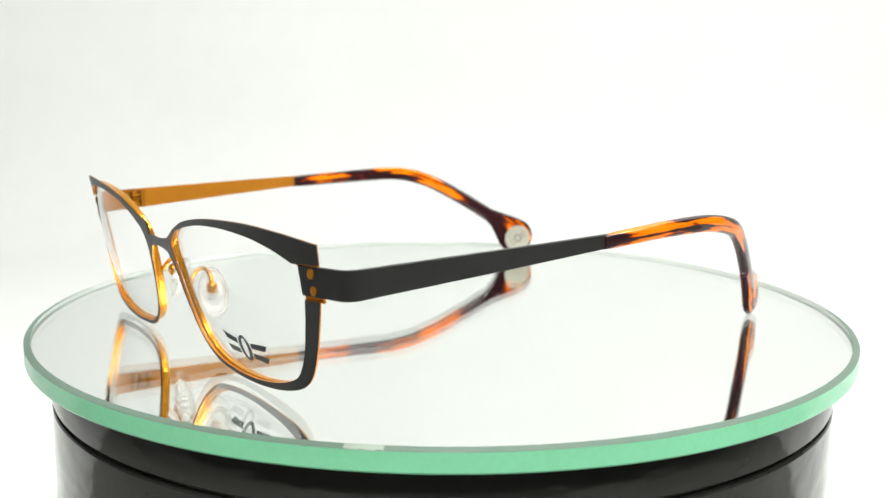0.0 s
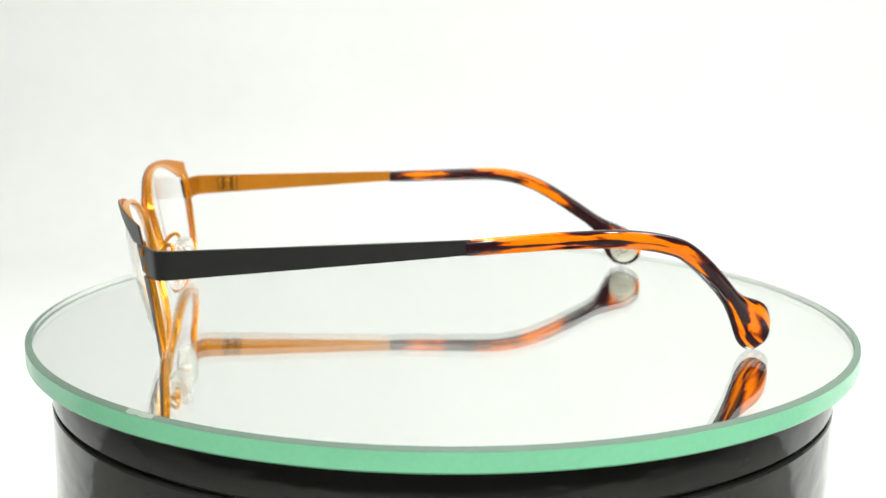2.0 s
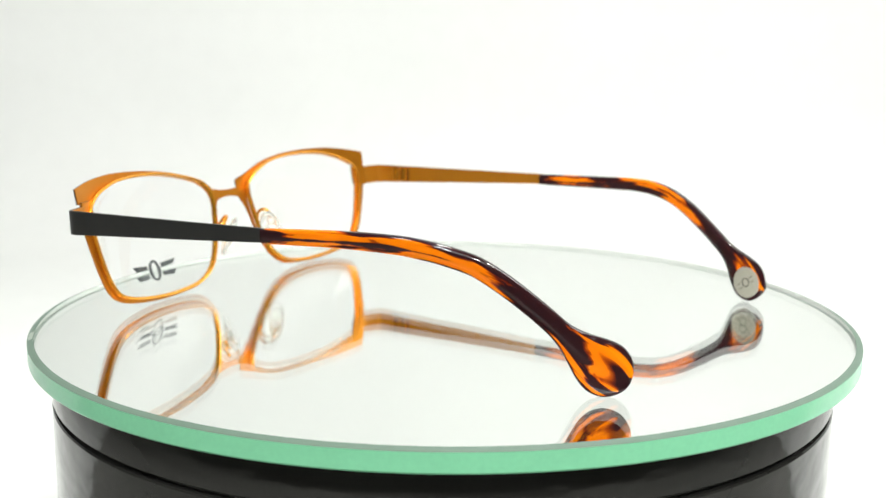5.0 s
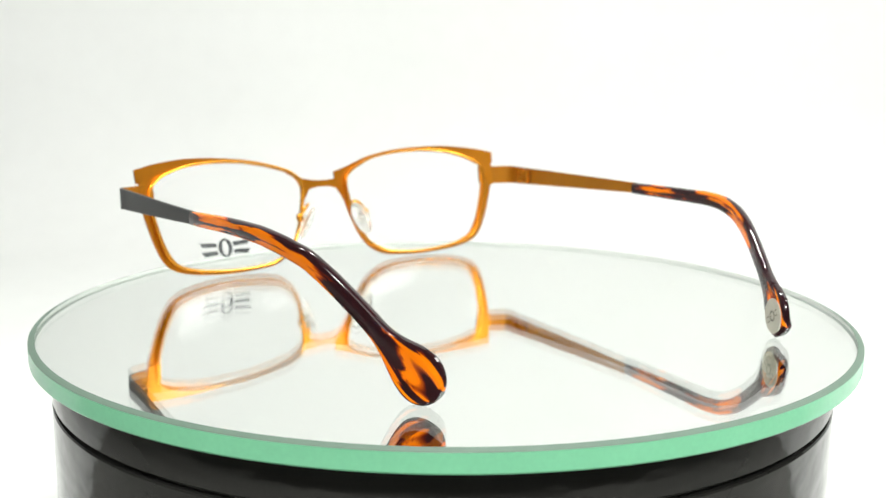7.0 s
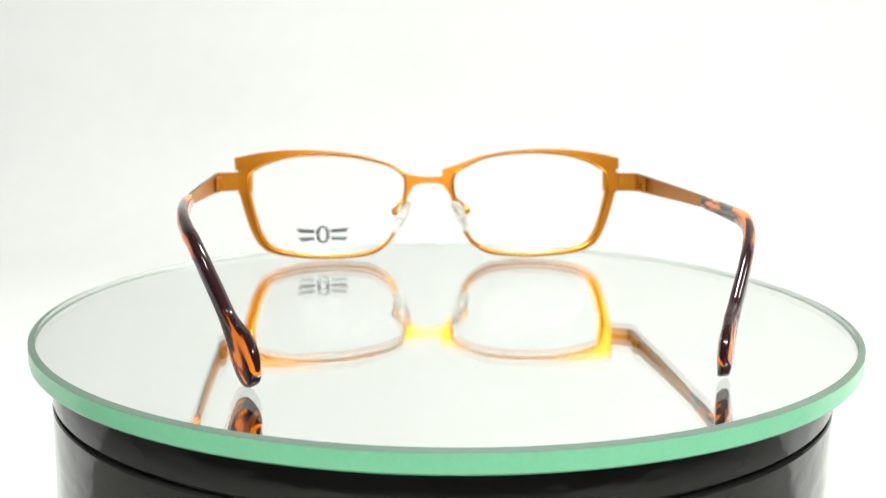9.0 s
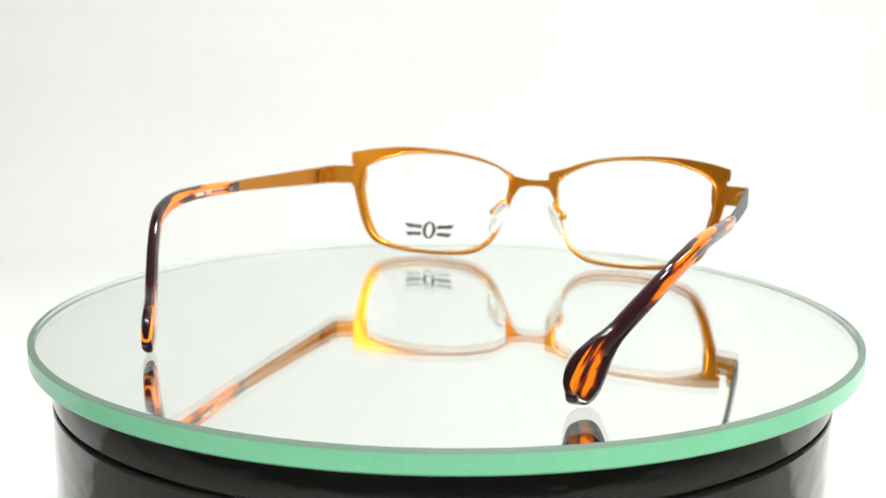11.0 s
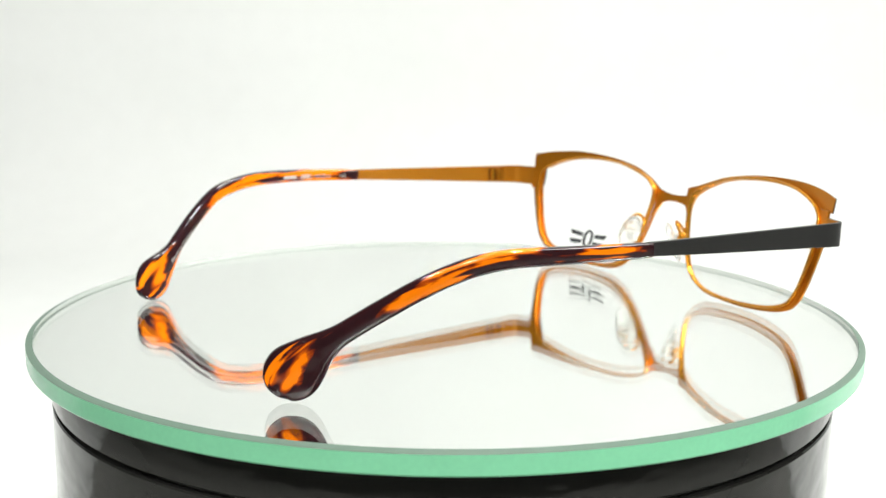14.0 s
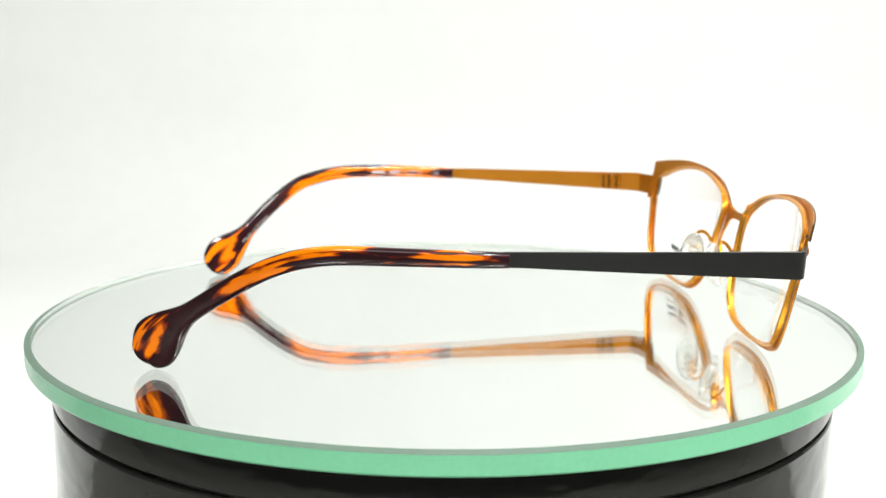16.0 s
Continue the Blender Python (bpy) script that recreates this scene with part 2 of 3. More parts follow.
def turntable():
    base = tagged(new("turntable_base"), "glossy black round turntable drum with a fine groove", "turntable")
    base.location = (-0.0006, 0, 0)
    bm = bmesh.new()
    r = 103.5
    prof = [(0, -5.2), (r - 2.2, -5.2), (r - 2.2, -6.6), (r - 0.7, -6.7), (r - 0.2, -6.9), (r, -7.4), (r, -14.9), (r - 0.25, -15.2), (r - 1.2, -15.3), (r - 1.2, -16.3), (r - 0.2, -16.4), (r + 0.1, -16.8), (r + 0.1, -95), (r - 1, -98), (0, -98)]
    lathe(bm, [(a * MM, b * MM) for a, b in prof], 160)
    part("drum", bm, DRUM, base)
    bm = bmesh.new()
    lathe(bm, [(0, -0.098), (0.097, -0.098), (0.0985, -0.0995), (0.0985, -0.1045), (0.097, DRUM_FOOT), (0, DRUM_FOOT)], 96)
    part("foot_ring", bm, DRUM, base, "black rubber foot ring")
    plate = tagged(new("glass_plate"), "round mirrored glass plate with a green edge on the turntable", "glass plate")
    rr, t = PLATE_R * MM, PLATE_T * MM
    bm = bmesh.new()
    # the sheet is closed by the polished edge round it and the silvering under it
    lathe(bm, [(0, 0), (rr - 0.0015, 0)], 200)
    sheet_ob = part("glass", bm, GLASS, plate, "clear polished float glass")
    if sheet_ob.data.polygons[0].normal.z < 0:
        sheet_ob.data.flip_normals()
    sheet_ob.visible_shadow = False
    bm = bmesh.new()
    lathe(bm, [(0, -t - 0.00004), (rr - 0.0006, -t - 0.00004), (rr - 0.004, -t - 0.0003), (0, -t - 0.0003)], 200)
    part("mirror_backing", bm, SILVER, plate, "silvered mirror backing")
    bm = bmesh.new()
    lathe(bm, [(rr - 0.00058, -0.0006), (rr, -0.0006), (rr, -t + 0.0003), (rr - 0.0003, -t - 0.0001), (rr - 0.00058, -t - 0.0001), (rr - 0.00058, -0.0006)], 200)
    for f in bm.faces:
        if all(math.hypot(v.co.x, v.co.y) < rr - 0.0005 for v in f.verts):
            f.material_index = 1
    part("polished_edge", bm, [GREEN_EDGE, EDGE_WITHIN], plate, "polished sea-green glass edge")
    bm = bmesh.new()
    lathe(bm, [(rr - 0.0016, 0.0), (rr - 0.0014, 0.0), (rr, -0.00056), (rr - 0.0016, -0.00058), (rr - 0.0016, 0.0)], 200)
    part("chamfer", bm, GREEN_DARK, plate, "dark ground chamfer along the edge")
    # a brighter ground facet on the chamfer
    bm = bmesh.new()
    rings = []
    for a in np.linspace(radians(-99.0), radians(-95.0), 12):
        c, q = math.cos(a), math.sin(a)
        rings.append([Vector((rad * c, rad * q, z)) for rad, z in ((rr - 0.0014, 0.00002), (rr + 0.00003, -0.00058), (rr - 0.0002, -0.00058), (rr - 0.0014, -0.0002))])
    loft(bm, rings)
    part("chamfer_facet", bm, CHIP, plate, "bright ground facet on the chamfer")
    return plate


# ---------------------------------------------------------------- eyeglasses
def sheet(x, z, d=0.0):
    """A point of the curved, tilted front (mm): x across, z up, d forward of it."""
    k, q, tilt = 2.6e-4, 3.65e-7, 0.24 - 1.1e-5 * x * x
    n = Vector((2 * k * x + 4 * q * x ** 3 + 2.2e-5 * x * (z - 30), 1.0, -tilt)).normalized()
    return (Vector((x, 6.6 - k * x * x - q * x ** 4 + tilt * (z - 30), z)) + n * d) * MM


# lens opening and outer outline of one rim, as pairs, from the lower end of the hinge gap round to the bridge
LOWER = [(61.2, 23.4, 64.0, 23.4), (60.2, 18.5, 62.6, 18), (58.5, 12.3, 60.5, 11.3), (56.3, 7.6, 57.9, 6.2), (53, 4.7, 54, 3.2),
         (46, 2.8, 46.6, 1.3), (36, 1.8, 36, 0.4), (27, 2.0, 26.6, 0.7), (20.5, 3.1, 19.6, 1.8), (15.6, 5.8, 14.6, 4.9),
         (12.8, 9.5, 11.6, 9.0), (10.5, 15.5, 9.1, 15.1), (9.1, 21.5, 7.3, 21), (8.7, 25, 5.3, 24.4), (9.0, 27.5, 4.7, 27.0)]
BROW = [(20, 33.6, 18.5, 34.6), (28.5, 35.0, 28, 36.3), (38.5, 35.4, 38, 37.0), (47.5, 34.7, 48, 37.0), (54, 33.0, 57.5, 36.1), (58.5, 31.0, 65.2, 34.6)]
BROW_FLOW = [(20, 32.8, 18.8, 33.8), (28.5, 34.3, 28, 35.6), (38.5, 34.8, 38, 36.6), (47.5, 34.2, 48, 36.9), (54, 32.6, 57.5, 36.2), (58.0, 30.9, 65.4, 34.9)]
STEP = [(10.2, 28.9, 4.7, 30.1), (13.4, 30.9, 9.5, 31.5)]
FLOW = [(10.2, 28.9, 7.2, 28.5), (13.4, 30.9, 12.0, 31.2)]


def strip(bm, pairs, side, d0, d1, lip=0.35):
    """A plate between inner and outer outline: slot 0 on its face and most of its outer edge, slot 1 elsewhere."""
    rings = [[sheet(side * a, b, d1), sheet(side * c, d, d1), sheet(side * c, d, d1 + (d0 - d1) * (1 - lip)), sheet(side * c, d, d0), sheet(side * a, b, d0)] for a, b, c, d in pairs]
    loft(bm, rings, slot=lambda j: 0 if j < 2 else 1, ends=1)


def opening(side, steps=7):
    keys = [(a, b) for a, b, *_ in LOWER + (STEP + BROW if side == 1 else FLOW + BROW_FLOW)] + [(60.9, 28.2)]
    keys = keys[-2:] + keys + keys[:2]
    pts = spline(keys, steps)
    return pts[2 * steps:-2 * steps - 1] + [pts[-2 * steps - 1]]


def ring_points(side, steps=7):
    pts = opening(side, steps)
    out = []
    for p in pts:
        if not out or np.hypot(*(p - out[-1])) > 0.05:
            out.append(p)
    while np.hypot(*(out[0] - out[-1])) < 0.05:
        out.pop()
    n = len(out)
    normals = []
    for i in range(n):
        t = out[(i + 1) % n] - out[i - 1]
        t = t / np.hypot(*t)
        normals.append(np.array((-t[1], t[0])))
    if sum((p - np.mean(out, 0)) @ q for p, q in zip(out, normals)) < 0:
        normals = [-q for q in normals]
    return out, normals


def rim_slim(x):
    """The eyewire is less deep towards the hinge."""
    return 0.86 - 0.24 * min(1.0, max(0.0, (x - 26) / 30))


def rim_depth(x):
    """How far behind the face the middle of the eyewire lies."""
    return -0.13 - 1.02 * rim_slim(x)


def eyewire(side, parent):
    pts, nor = ring_points(side)
    prof = [(0.0, -0.75), (0.0, 0.8), (0.15, 1.02), (0.75, 1.02), (0.95, 0.8), (0.95, -0.7), (0.82, -0.95), (0.5, -1.12), (0.15, -1.0)]
    bm = bmesh.new()
    rings = []
    for p, q in zip(pts, nor):
        ring = []
        for off, d in prof:
            w = p + q * (off * 0.8 + 0.05)
            ring.append(sheet(side * w[0], w[1], rim_depth(p[0]) + d * rim_slim(p[0])))
        rings.append(ring)
    loft(bm, rings, closed=True)
    return part("eyewire", bm, GOLD_BRIGHT, parent, "polished amber gold eyewire")


def lens_depth(x, z):
    """The lens bulges forward more than the frame."""
    return rim_depth(35) + 2.0 * max(0.0, 1 - ((x - 35) / 27) ** 2 - ((z - 19) / 18) ** 2)


def lens(side, parent):
    pts, nor = ring_points(side)
    bm = bmesh.new()
    cx, cz = 35.0, 19.0
    fr, bk = [], []
    for ring, lift in ((fr, 0.35), (bk, -0.35)):
        for s in (1.0, 0.93, 0.85, 0.75, 0.62, 0.48, 0.33, 0.18, 0.07):
            row = []
            for p, q in zip(pts, nor):
                x, z = cx + (p[0] + q[0] * 0.3 - cx) * s, cz + (p[1] + q[1] * 0.3 - cz) * s
                row.append(bm.verts.new(sheet(side * x, z, lens_depth(x, z) + lift)))
            ring.append(row)
    n = len(pts)
    for rows in (fr, bk):
        for a, b in zip(rows, rows[1:]):
            for i in range(n):
                bm.faces.new((a[i], a[(i + 1) % n], b[(i + 1) % n], b[i]))
        bm.faces.new(rows[-1])
    for i in range(n):
        bm.faces.new((fr[0][i], fr[0][(i + 1) % n], bk[0][(i + 1) % n], bk[0][i]))
    ob = part("lens", bm, LENS, parent, "clear demo lens")
    ob.visible_shadow = False
    return ob


def lens_mark(parent):
    """Dark printed mark on the demo lens: plain shapes, a tall ring between two low wedges."""
    bm = bmesh.new()

    def put(x, z, d):
        return bm.verts.new(sheet(x, z, lens_depth(-x, z) + d))

    def flat(loop):
        a = [put(x, z, 0.40) for x, z in loop]
        b = [put(x, z, 0.44) for x, z in loop]
        bm.faces.new(a), bm.faces.new(b[::-1])
        for i in range(len(loop)):
            j = (i + 1) % len(loop)
            bm.faces.new((a[i], a[j], b[j], b[i]))
    n = 36
    for i in range(n):
        quad = []
        for r, k in ((0, i), (0, i + 1), (1, i + 1), (1, i)):
            a = 2 * math.pi * k / n
            wide = 2.4 if r == 0 else 1.05
            tall = 3.0 if r == 0 else 2.3
            quad.append((-36.6 + wide * math.cos(a), 8.6 + tall * math.sin(a)))
        flat(quad)
    c = -36.6
    for s in (-1, 1):
        flat([(c + s * 2.8, 10.3), (c + s * 9.0, 10.8), (c + s * 7.8, 9.3), (c + s * 2.8, 9.0)])
        flat([(c + s * 2.8, 6.7), (c + s * 7.4, 6.4), (c + s * 8.5, 7.8), (c + s * 2.8, 7.9)])
    ob = part("lens_mark", bm, INK, parent, "small black printed mark")
    return ob


def front_frame(parent):
    bm = bmesh.new()
    for side, inner, over in ((-1, FLOW, BROW_FLOW), (1, STEP, BROW)):
        slim = [-0.3, -0.35, -0.4, -0.4, -0.25, 0, 0.2, 0.25, 0.3, 0.35, 0.4, 0.4, 0.35, 0.15, 0]
        low = [tuple(p) for p in spline([(a + (c - a) * w, b + (d - b) * w, c, d) for (a, b, c, d), w in zip(LOWER, slim)], 6)]
        brow = [tuple(p) for p in spline(inner[1:] + over, 6)]
        strip(bm, low, side, 0.0, 0.5, 0.85)
        strip(bm, [LOWER[-1], inner[0]] + brow + [(58.6, 30.5, 65.1, 30.8)], side, 0.0, 0.5)
        # gold tongue behind the hinge gap
        rings = [[sheet(side * x, z, d) for x, d in ((60.2, -0.04), (64.5, -0.04), (64.5, -0.7), (60.2, -0.7))] for z in (23.0, 25.5, 28.5, 31.2)]
        loft(bm, rings, slot=lambda j: 1)
    bar = [tuple(p) for p in spline([(-5.6, 24.3, -6.6, 28.35), (-4.6, 24.8, -4.6, 27.95), (-2.6, 25.3, -2.4, 27.6), (0, 25.45, 0.2, 27.5), (2.6, 25.3, 2.6, 27.6), (4.4, 24.9, 4.5, 27.75), (5.6, 24.2, 5.2, 27.9)], 5)]
    strip(bm, bar, 1, 0.03, 0.47)
    return part("front_frame", bm, [BLACK, GOLD], parent, "matt black front plate with amber gold edges")


# per side: (height of the bar's centre at corner, at joint), tip line
SIDES = {-1: dict(c0=27.2, c1=30.2, line=[(-67.5, 30.0), (-76, 30.5), (-88, 31.0), (-100, 31.0), (-107, 30.4), (-113, 29.2), (-118.6, 27.2), (-124.7, 22.8), (-130.8, 17.2), (-136.2, 11.5), (-141, 6.9), (-146.3, 2.45)]),
         1: dict(c0=26.5, c1=28.6, line=[(-67.5, 28.4), (-79, 28.7), (-91, 29.0), (-102, 29.2), (-109, 28.5), (-115, 26.8), (-121, 23.9), (-127, 20.1), (-133, 15.9), (-138.2, 11.9), (-142.6, 7.6), (-147.8, 2.1)])}


def plan_x(y):
    return float(np.interp(-y, [65, 78, 90, 100, 108, 115, 121, 127, 133, 140, 147], [72.5, 72.2, 71.4, 70.5, 69.3, 67.4, 64.8, 61.6, 58.1, 54.0, 50.4]))


def temple(side, parent):
    s = SIDES[side]
    # flat bar: along the face, round the corner, back to the tip
    path = [(59.9, 0.25), (63.2, -0.95), (66.3, -2.25), (68.8, -3.2), (70.2, -4.0), (70.9, -5.4), (71.1, -7.0), (71.15, -9.5), (71.2, -14.0), (71.7, -28.0), (72.3, -48.0), (72.5, -68.5)]
    pts = [Vector((p[0], p[1], 0)) for p in spline(path, 4)]
    total, run = [0.0], 0.0
    for a, b in zip(pts, pts[1:]):
        run += (b - a).length
        total.append(run)
    bm = bmesh.new()
    rings = []
    for i, p in enumerate(pts):
        t = (pts[min(i + 1, len(pts) - 1)] - pts[max(i - 1, 0)]).normalized()
        out = Vector((-t.y, t.x, 0)) if (-t.y) * 1 + t.x * 0.3 > 0 else Vector((t.y, -t.x, 0))
        u = total[i] / run
        half = 3.05 if u < 0.16 else 3.05 - 1.45 * (u - 0.16) / 0.84
        mid = s["c0"] + (s["c1"] - s["c0"]) * max(0.0, (u - 0.12) / 0.88)
        o, w = out * 0.45, 0.12
        ring = []
        for k, z in ((1, half - w), (0.75, half), (-0.75, half), (-1, half - w), (-1, w - half), (-0.75, -half), (0.75, -half), (1, w - half)):
            q = p + o * k
            lean = 0.17 * z * max(0.0, 1 - u / 0.2)
            ring.append(Vector((side * q.x, q.y + lean, mid + z)) * MM)
        rings.append(ring)
    # black outside and on the narrow edges, gold inside
    loft(bm, rings, slot=lambda j: 1 if j in (2, 3, 4) else 0)
    bar = part("temple", bm, [BLACK, GOLD_INSIDE], parent, "matt black metal temple, amber gold inside")
    # rivets on the face
    for dz in (1.7, -1.7):
        bm = bmesh.new()
        c = Vector((side * 62.6, -0.5 + 0.17 * dz, s["c0"] + dz)) * MM
        ball(bm, c, 1.2 * MM, 0.5 * MM, 1.2 * MM, n=18)
        part("rivet", bm, GOLD, bar, "domed amber gold rivet")
    # hinge: leaf and knuckles inside
    bm = bmesh.new()
    y0, xin, mid = -13.6, 70.0, s["c0"] + 0.35

    def block(y, z, ly, lz, lx, dx=0.0):
        m = Matrix.Translation((side * (xin + dx) * MM, y * MM, z * MM)) @ Matrix.Diagonal((lx * MM, ly * MM, lz * MM, 1))
        made = bmesh.ops.create_cube(bm, size=1, matrix=m)
        edges = list({e for v in made["verts"] for e in v.link_edges})
        bmesh.ops.bevel(bm, geom=edges, offset=0.12 * MM, segments=2, affect="EDGES")
    for dy in (2.3, -2.3):
        block(y0 + dy, mid, 1.2, 4.4, 1.3, -0.2)
    for dz in (1.35, 0.0, -1.35):
        block(y0, mid + dz, 2.3, 0.85, 1.9, -0.45)
    # added dark plate behind the knuckles, painting the shade in their gaps
    shade_bm = bmesh.new()
    bmesh.ops.create_cube(shade_bm, size=1, matrix=Matrix.Translation((side * 70.66 * MM, y0 * MM, mid * MM)) @ Matrix.Diagonal((0.12 * MM, 6.4 * MM, 4.3 * MM, 1)))
    part("hinge_shade", shade_bm, GOLD_SHADED, bar, "thin dark plate painting the shade in the hinge gaps")
    part("hinge", bm, GOLD_BRIGHT, bar, "three-barrel amber gold hinge")
    bm = bmesh.new()
    bmesh.ops.create_cone(bm, cap_ends=True, segments=14, radius1=0.55 * MM, radius2=0.55 * MM, depth=4.6 * MM, matrix=Matrix.Translation((side * 69.75 * MM, y0 * MM, mid * MM)))
    part("hinge_screw", bm, GOLD, bar)
    return bar


def p_mm(p, side):
    return Vector((side * p.x, p.y, p.z)) * MM


def tip(side, parent):
    line = spline(SIDES[side]["line"], 6)
    pts = [Vector((plan_x(y), y, z)) for y, z in line]
    run = [0.0]
    for a, b in zip(pts, pts[1:]):
        run.append(run[-1] + (b - a).length)
    total = run[-1]
    rad = 6.1
    fine = []
    # extra stations near the round end
    want = list(np.linspace(0, total - 2 * rad, 60)) + [total - rad - rad * math.cos(a) for a in np.linspace(0.12, math.pi - 0.06, 22)]
    for w in want:
        i = min(int(np.searchsorted(run, w, "right")), len(run) - 1)
        f = (w - run[i - 1]) / (run[i] - run[i - 1])
        fine.append((w, pts[i - 1].lerp(pts[i], f)))
    bm = bmesh.new()
    rings = []
    n = 20
    for i, (w, p) in enumerate(fine):
        t = (fine[min(i + 1, len(fine) - 1)][1] - fine[max(i - 1, 0)][1]).normalized()
        lat = Vector((0, 0, 1)).cross(t).normalized()
        if lat.x < 0:
            lat = -lat
        up = t.cross(lat)
        if up.z < 0:
            up = -up
        u = w / total
        half = float(np.interp(u, [0, 0.04, 0.25, 0.45, 0.62, 0.74, 0.82, 1.0], [1.65, 1.8, 1.95, 2.15, 2.25, 2.25, 2.35, 2.5]))
        into = w - (total - rad)
        if into > -0.2 * rad:
            half = math.sqrt(max(0.0, rad * rad - into * into))
        elif into > -2.3 * rad:
            e = (into / rad + 2.3) / 2.1
            half += (rad * 0.98 - half) * e ** 2.4 * (3 - 2 * e) ** 0.9
        thick = float(np.interp(u, [0, 0.05, 0.4, 0.8, 0.95, 1], [0.95, 1.25, 1.45, 1.5, 1.45, 1.2]))
        thick = min(thick, half * 0.9 + 0.02)
        ring = []
        for k in range(n):
            a = 2 * math.pi * k / n
            c, q = math.cos(a), math.sin(a)
            c, q = math.copysign(abs(c) ** 0.7, c), math.copysign(abs(q) ** 0.7, q)
            v = p + lat * (thick * c) + up * (half * q)
            ring.append(Vector((side * v.x, v.y, v.z)) * MM)
        rings.append(ring)
    vs = loft(bm, rings)
    uv = bm.loops.layers.uv.new("along")
    where = {}
    for (w, p), ring in zip(fine, vs):
        for k, v in enumerate(ring):
            a = 2 * math.pi * k / n
            where[v] = (w, (v.co - p_mm(p, side)).length / MM * math.sin(a))
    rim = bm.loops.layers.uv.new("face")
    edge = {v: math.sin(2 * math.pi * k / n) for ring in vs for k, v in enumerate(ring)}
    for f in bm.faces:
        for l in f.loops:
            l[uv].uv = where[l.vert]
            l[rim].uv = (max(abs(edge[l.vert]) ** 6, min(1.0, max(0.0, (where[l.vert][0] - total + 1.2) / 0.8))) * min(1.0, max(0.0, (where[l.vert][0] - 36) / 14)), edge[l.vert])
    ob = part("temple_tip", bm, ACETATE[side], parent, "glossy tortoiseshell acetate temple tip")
    if side == 1:
        # nickel emblem on the inner face of the paddle
        w = total - rad
        i = int(np.searchsorted(run, w))
        c = pts[i]
        t = (pts[-1] - pts[i - 6]).normalized()
        lat = Vector((0, 0, 1)).cross(t).normalized()
        lat = lat if lat.x > 0 else -lat
        rot = (-lat).to_track_quat("Z", "Y").to_matrix().to_4x4()
        bm = bmesh.new()
        lathe(bm, [(0, 1.62 * MM), (4.2 * MM, 1.60 * MM), (4.45 * MM, 1.52 * MM), (4.5 * MM, 1.2 * MM), (0, 1.2 * MM)], 40)
        bm.transform(Matrix.Translation(c * MM) @ rot)
        em = part("emblem", bm, EMBLEM, ob, "round brushed nickel emblem")
        bm = bmesh.new()
        lathe(bm, [(0.95 * MM, 1.60 * MM), (0.95 * MM, 1.66 * MM), (1.4 * MM, 1.66 * MM), (1.4 * MM, 1.60 * MM), (0.95 * MM, 1.60 * MM)], 24)
        for dx in (-2.4, 2.4):
            for dy in (-0.7, 0.6):
                bmesh.ops.create_cube(bm, size=1, matrix=Matrix.Translation((dx * MM, dy * MM, 1.63 * MM)) @ Matrix.Diagonal((1.3 * MM, 0.3 * MM, 0.06 * MM, 1)))
        bm.transform(Matrix.Translation(c * MM) @ rot @ Matrix.Rotation(radians(35), 4, "Z"))
        part("emblem_mark", bm, EMBLEM_DARK, em)
    else:
        size_print(ob)
        # faint origin marking along the lower stem, on the inner face
        cu = bpy.data.curves.new("origin_print", "FONT")
        cu.body, cu.size = "Made in France", 1.9
        tmp = bpy.data.objects.new("origin_print", cu)
        me = bpy.data.meshes.new_from_object(tmp)
        bpy.data.objects.remove(tmp)
        me.materials.append(GREY_INK)
        for v in me.vertices:
            w = total - 13.5 - v.co.x
            i = min(int(np.searchsorted(run, w, "right")), len(run) - 3)
            p = pts[i - 1].lerp(pts[i], (w - run[i - 1]) / (run[i] - run[i - 1]))
            t = (pts[i + 2] - pts[i - 3]).normalized()
            lat = Vector((0, 0, 1)).cross(t).normalized()
            lat = lat if lat.x > 0 else -lat
            up = t.cross(lat)
            up = up if up.z > 0 else -up
            q = p + up * (v.co.y - 1.5) - lat * 1.54
            v.co = Vector((side * q.x, q.y, q.z)) * MM
        mark = new("origin_print", me)
        mark.parent = ob
        tagged(mark, "faint grey printed origin marking")
    return ob


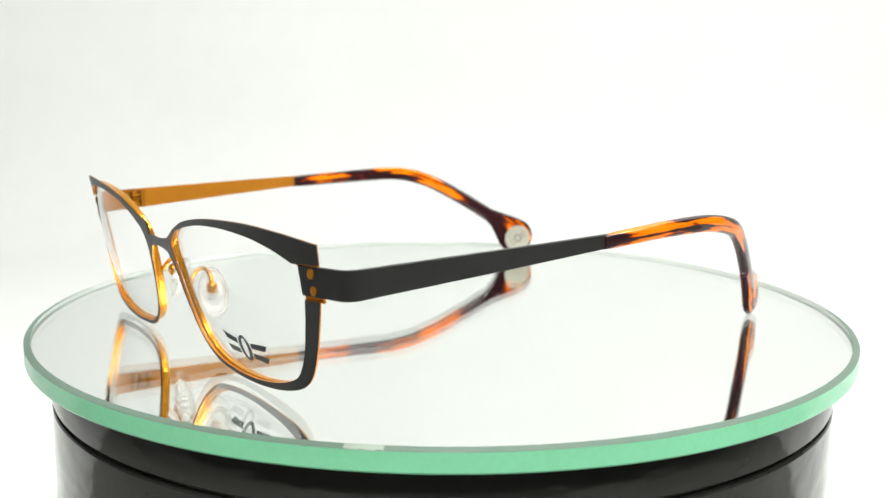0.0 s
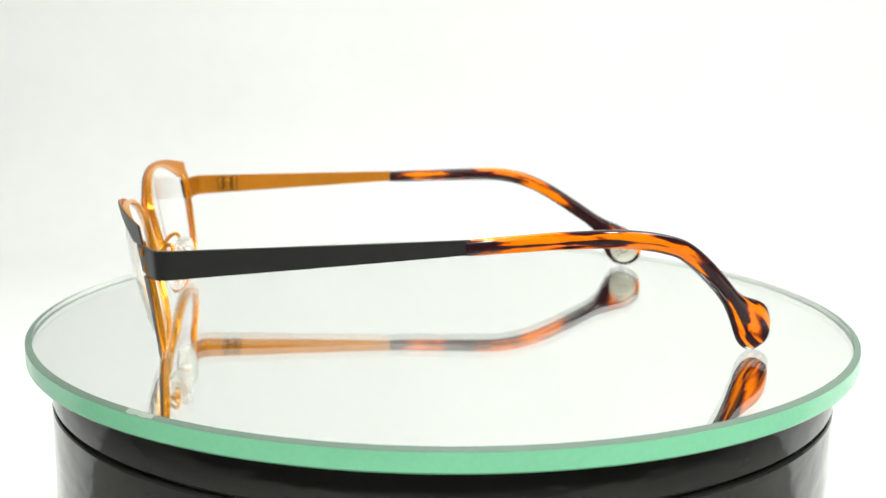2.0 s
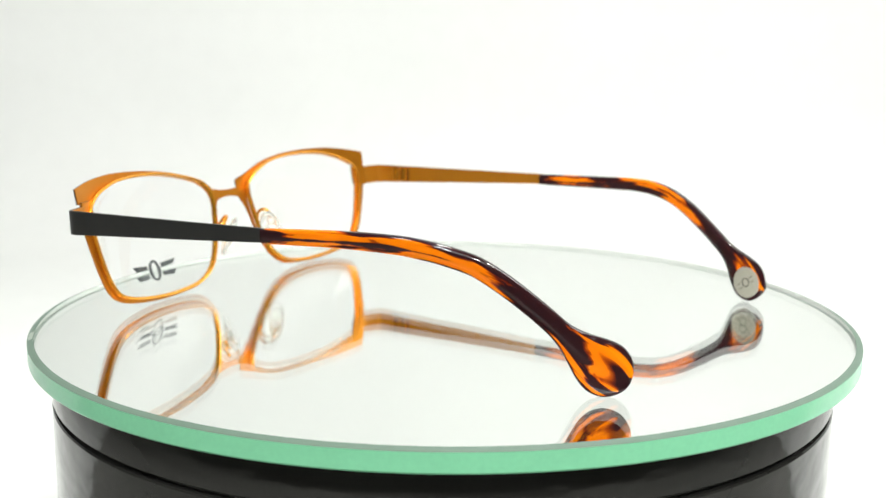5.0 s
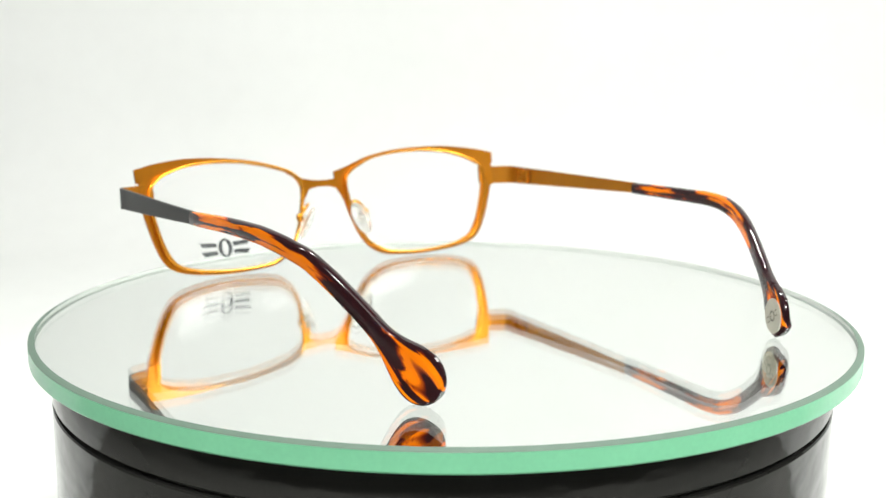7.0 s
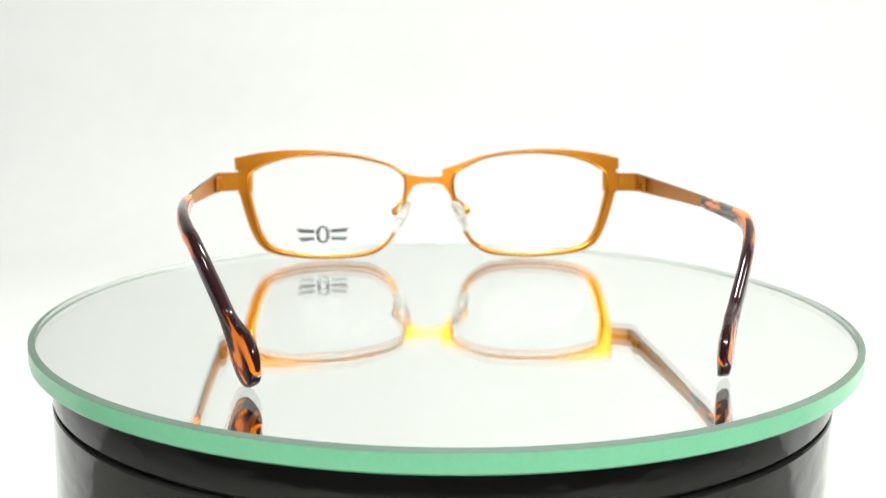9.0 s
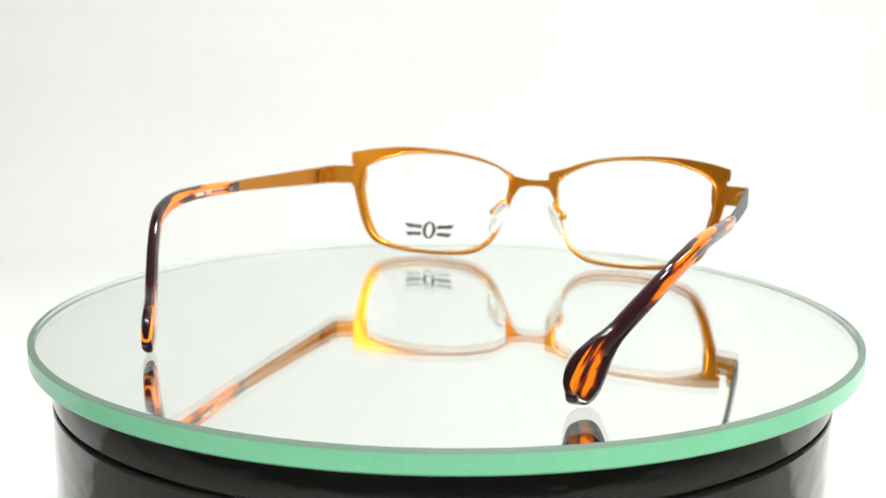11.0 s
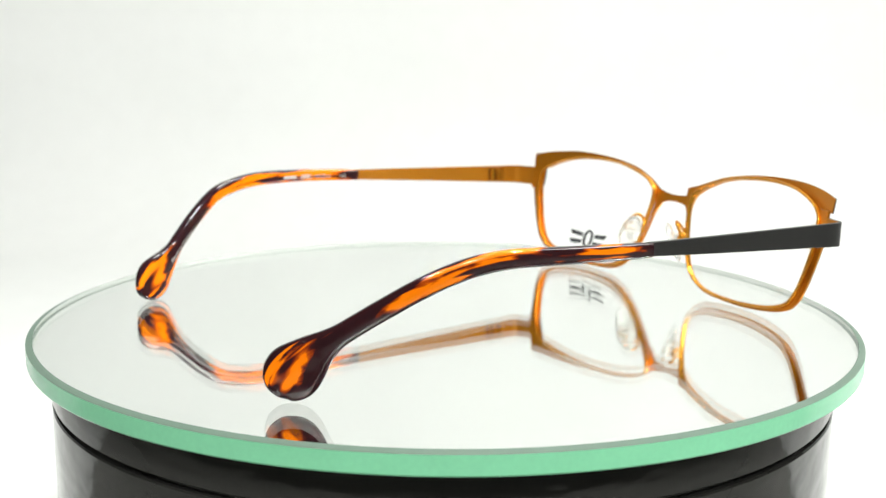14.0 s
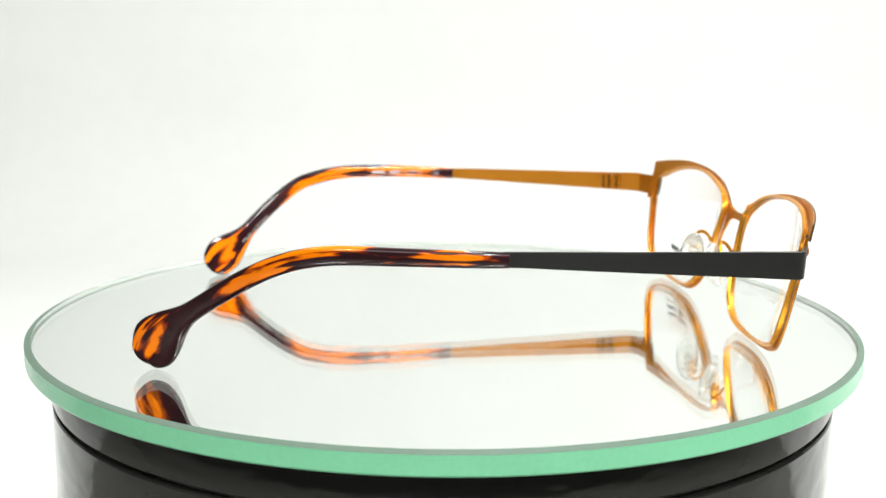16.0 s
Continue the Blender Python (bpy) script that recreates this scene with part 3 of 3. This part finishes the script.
def size_print(parent):
    """White size marking on the inner face near the joint."""
    def word(body, y, z, size):
        cu = bpy.data.curves.new("size_print", "FONT")
        cu.body, cu.size, cu.extrude = body, size * MM, 0.01 * MM
        tmp = bpy.data.objects.new("size_print", cu)
        me = bpy.data.meshes.new_from_object(tmp)
        bpy.data.objects.remove(tmp)
        me.materials.append(WHITE_INK)
        ob = new("size_print", me)
        ob.parent = parent
        # letters run towards the hinge and stand upright, facing inwards
        for v in me.vertices:
            a, b, c = v.co
            v.co = ((-plan_x(y + a / MM) + 1.43) * MM + c, y * MM + a, z * MM + b)
        return tagged(ob, "white printed size marking")
    word("145", -74.6, 29.6, 1.6)
    word("52", -83.4, 30.0, 1.6)
    word("16", -79.4, 29.85, 1.6)
    bm = bmesh.new()

    def bar(y0, y1, z0, z1):
        y = (y0 + y1) / 2
        bmesh.ops.create_cube(bm, size=1, matrix=Matrix.Translation(((-plan_x(y) + 1.42) * MM, y * MM, (z0 + z1) / 2 * MM)) @ Matrix.Diagonal((0.03 * MM, (y1 - y0) * MM, (z1 - z0) * MM, 1)))
    bar(-81.2, -79.9, 29.75, 29.95), bar(-81.2, -79.9, 30.9, 31.1), bar(-81.2, -81.05, 29.95, 30.9), bar(-80.05, -79.9, 29.95, 30.9)
    bar(-97.4, -90.2, 30.3, 31.2), bar(-89.4, -84.6, 30.1, 30.3), bar(-89.4, -84.6, 31.1, 31.3), bar(-88.7, -85.3, 30.5, 30.95)
    part("print_bars", bm, WHITE_INK, parent, "white printed bars")


def nose_pad(side, parent):
    # wire arm from the rim, looping back to the pad box
    arm = [(9.3, 1.8, 17.6), (8.5, 0.6, 19.6), (8.6, -0.9, 20.7), (9.7, -1.9, 20.3), (11.1, -2.2, 18.8), (11.9, -2.0, 17.2)]
    bm = bmesh.new()
    tube(bm, [Vector((side * p[0], p[1], p[2])) * MM for p in spline(arm, 5)], 0.5 * MM)
    a = part("pad_arm", bm, GOLD_BRIGHT, parent, "bent amber gold wire arm")
    bm = bmesh.new()
    ball(bm, Vector((side * 12.0, -2.0, 16.8)) * MM, 1.45 * MM, 1.2 * MM, 1.55 * MM, n=18)
    part("pad_box", bm, GOLD_BRIGHT, a)
    bm = bmesh.new()
    turn = Euler((radians(-12), radians(side * -24), radians(side * 32))).to_matrix().to_4x4()
    ball(bm, Vector((side * 10.0, -3.2, 15.0)) * MM, 1.15 * MM, 3.3 * MM, 6.1 * MM, turn, n=24)
    p = part("nose_pad", bm, PAD, parent, "clear silicone nose pad")
    p.visible_shadow = False
    # moulded mount inside the pad
    bm = bmesh.new()
    for dz, size in ((1.7, 0.85), (0.0, 1.0), (-1.5, 0.7)):
        ball(bm, Vector((side * 10.7, -2.7, 15.4 + dz)) * MM, 0.9 * size * MM, 1.5 * size * MM, 0.8 * size * MM, turn, n=14)
    part("pad_mount", bm, MOUNT, p, "milky moulded mount inside the pad")


def eyeglasses():
    g = tagged(new("eyeglasses"), "black and amber gold eyeglasses with tortoiseshell temple tips", "eyeglasses")
    front_frame(g)
    for side in (-1, 1):
        eyewire(side, g)
        one = lens(side, g)
        if side == -1:
            lens_mark(one)
        temple(side, g)
        tip(side, g)
        nose_pad(side, g)
    return g


studio()
glass_plate = turntable()
glasses = eyeglasses()


# ---------------------------------------------------------------- what turns
TURN = [0.3, 13.35, 26.45, 39.55, 52.55, 65.7, 79.05, 92.55, 106.1, 119.4, 132.55, 145.6, 158.55, 171.55, 184.8, 198.1, 211.4]


def motions():
    ax = Matrix.Translation((-0.06229, -0.04141, 0)) @ pose(0, 0, 0, 0, 0, 125.8)
    walk(glasses, [(float(t), pose(0, 0, 0, 0, 0, -a) @ ax) for t, a in enumerate(TURN)])
    walk(glass_plate, [(float(t), pose(-0.00048, 0, 0) @ pose(0, 0, 0, 0, 0, -a) @ pose(-0.00048, 0.00057, 0)) for t, a in enumerate(TURN)])


motions()
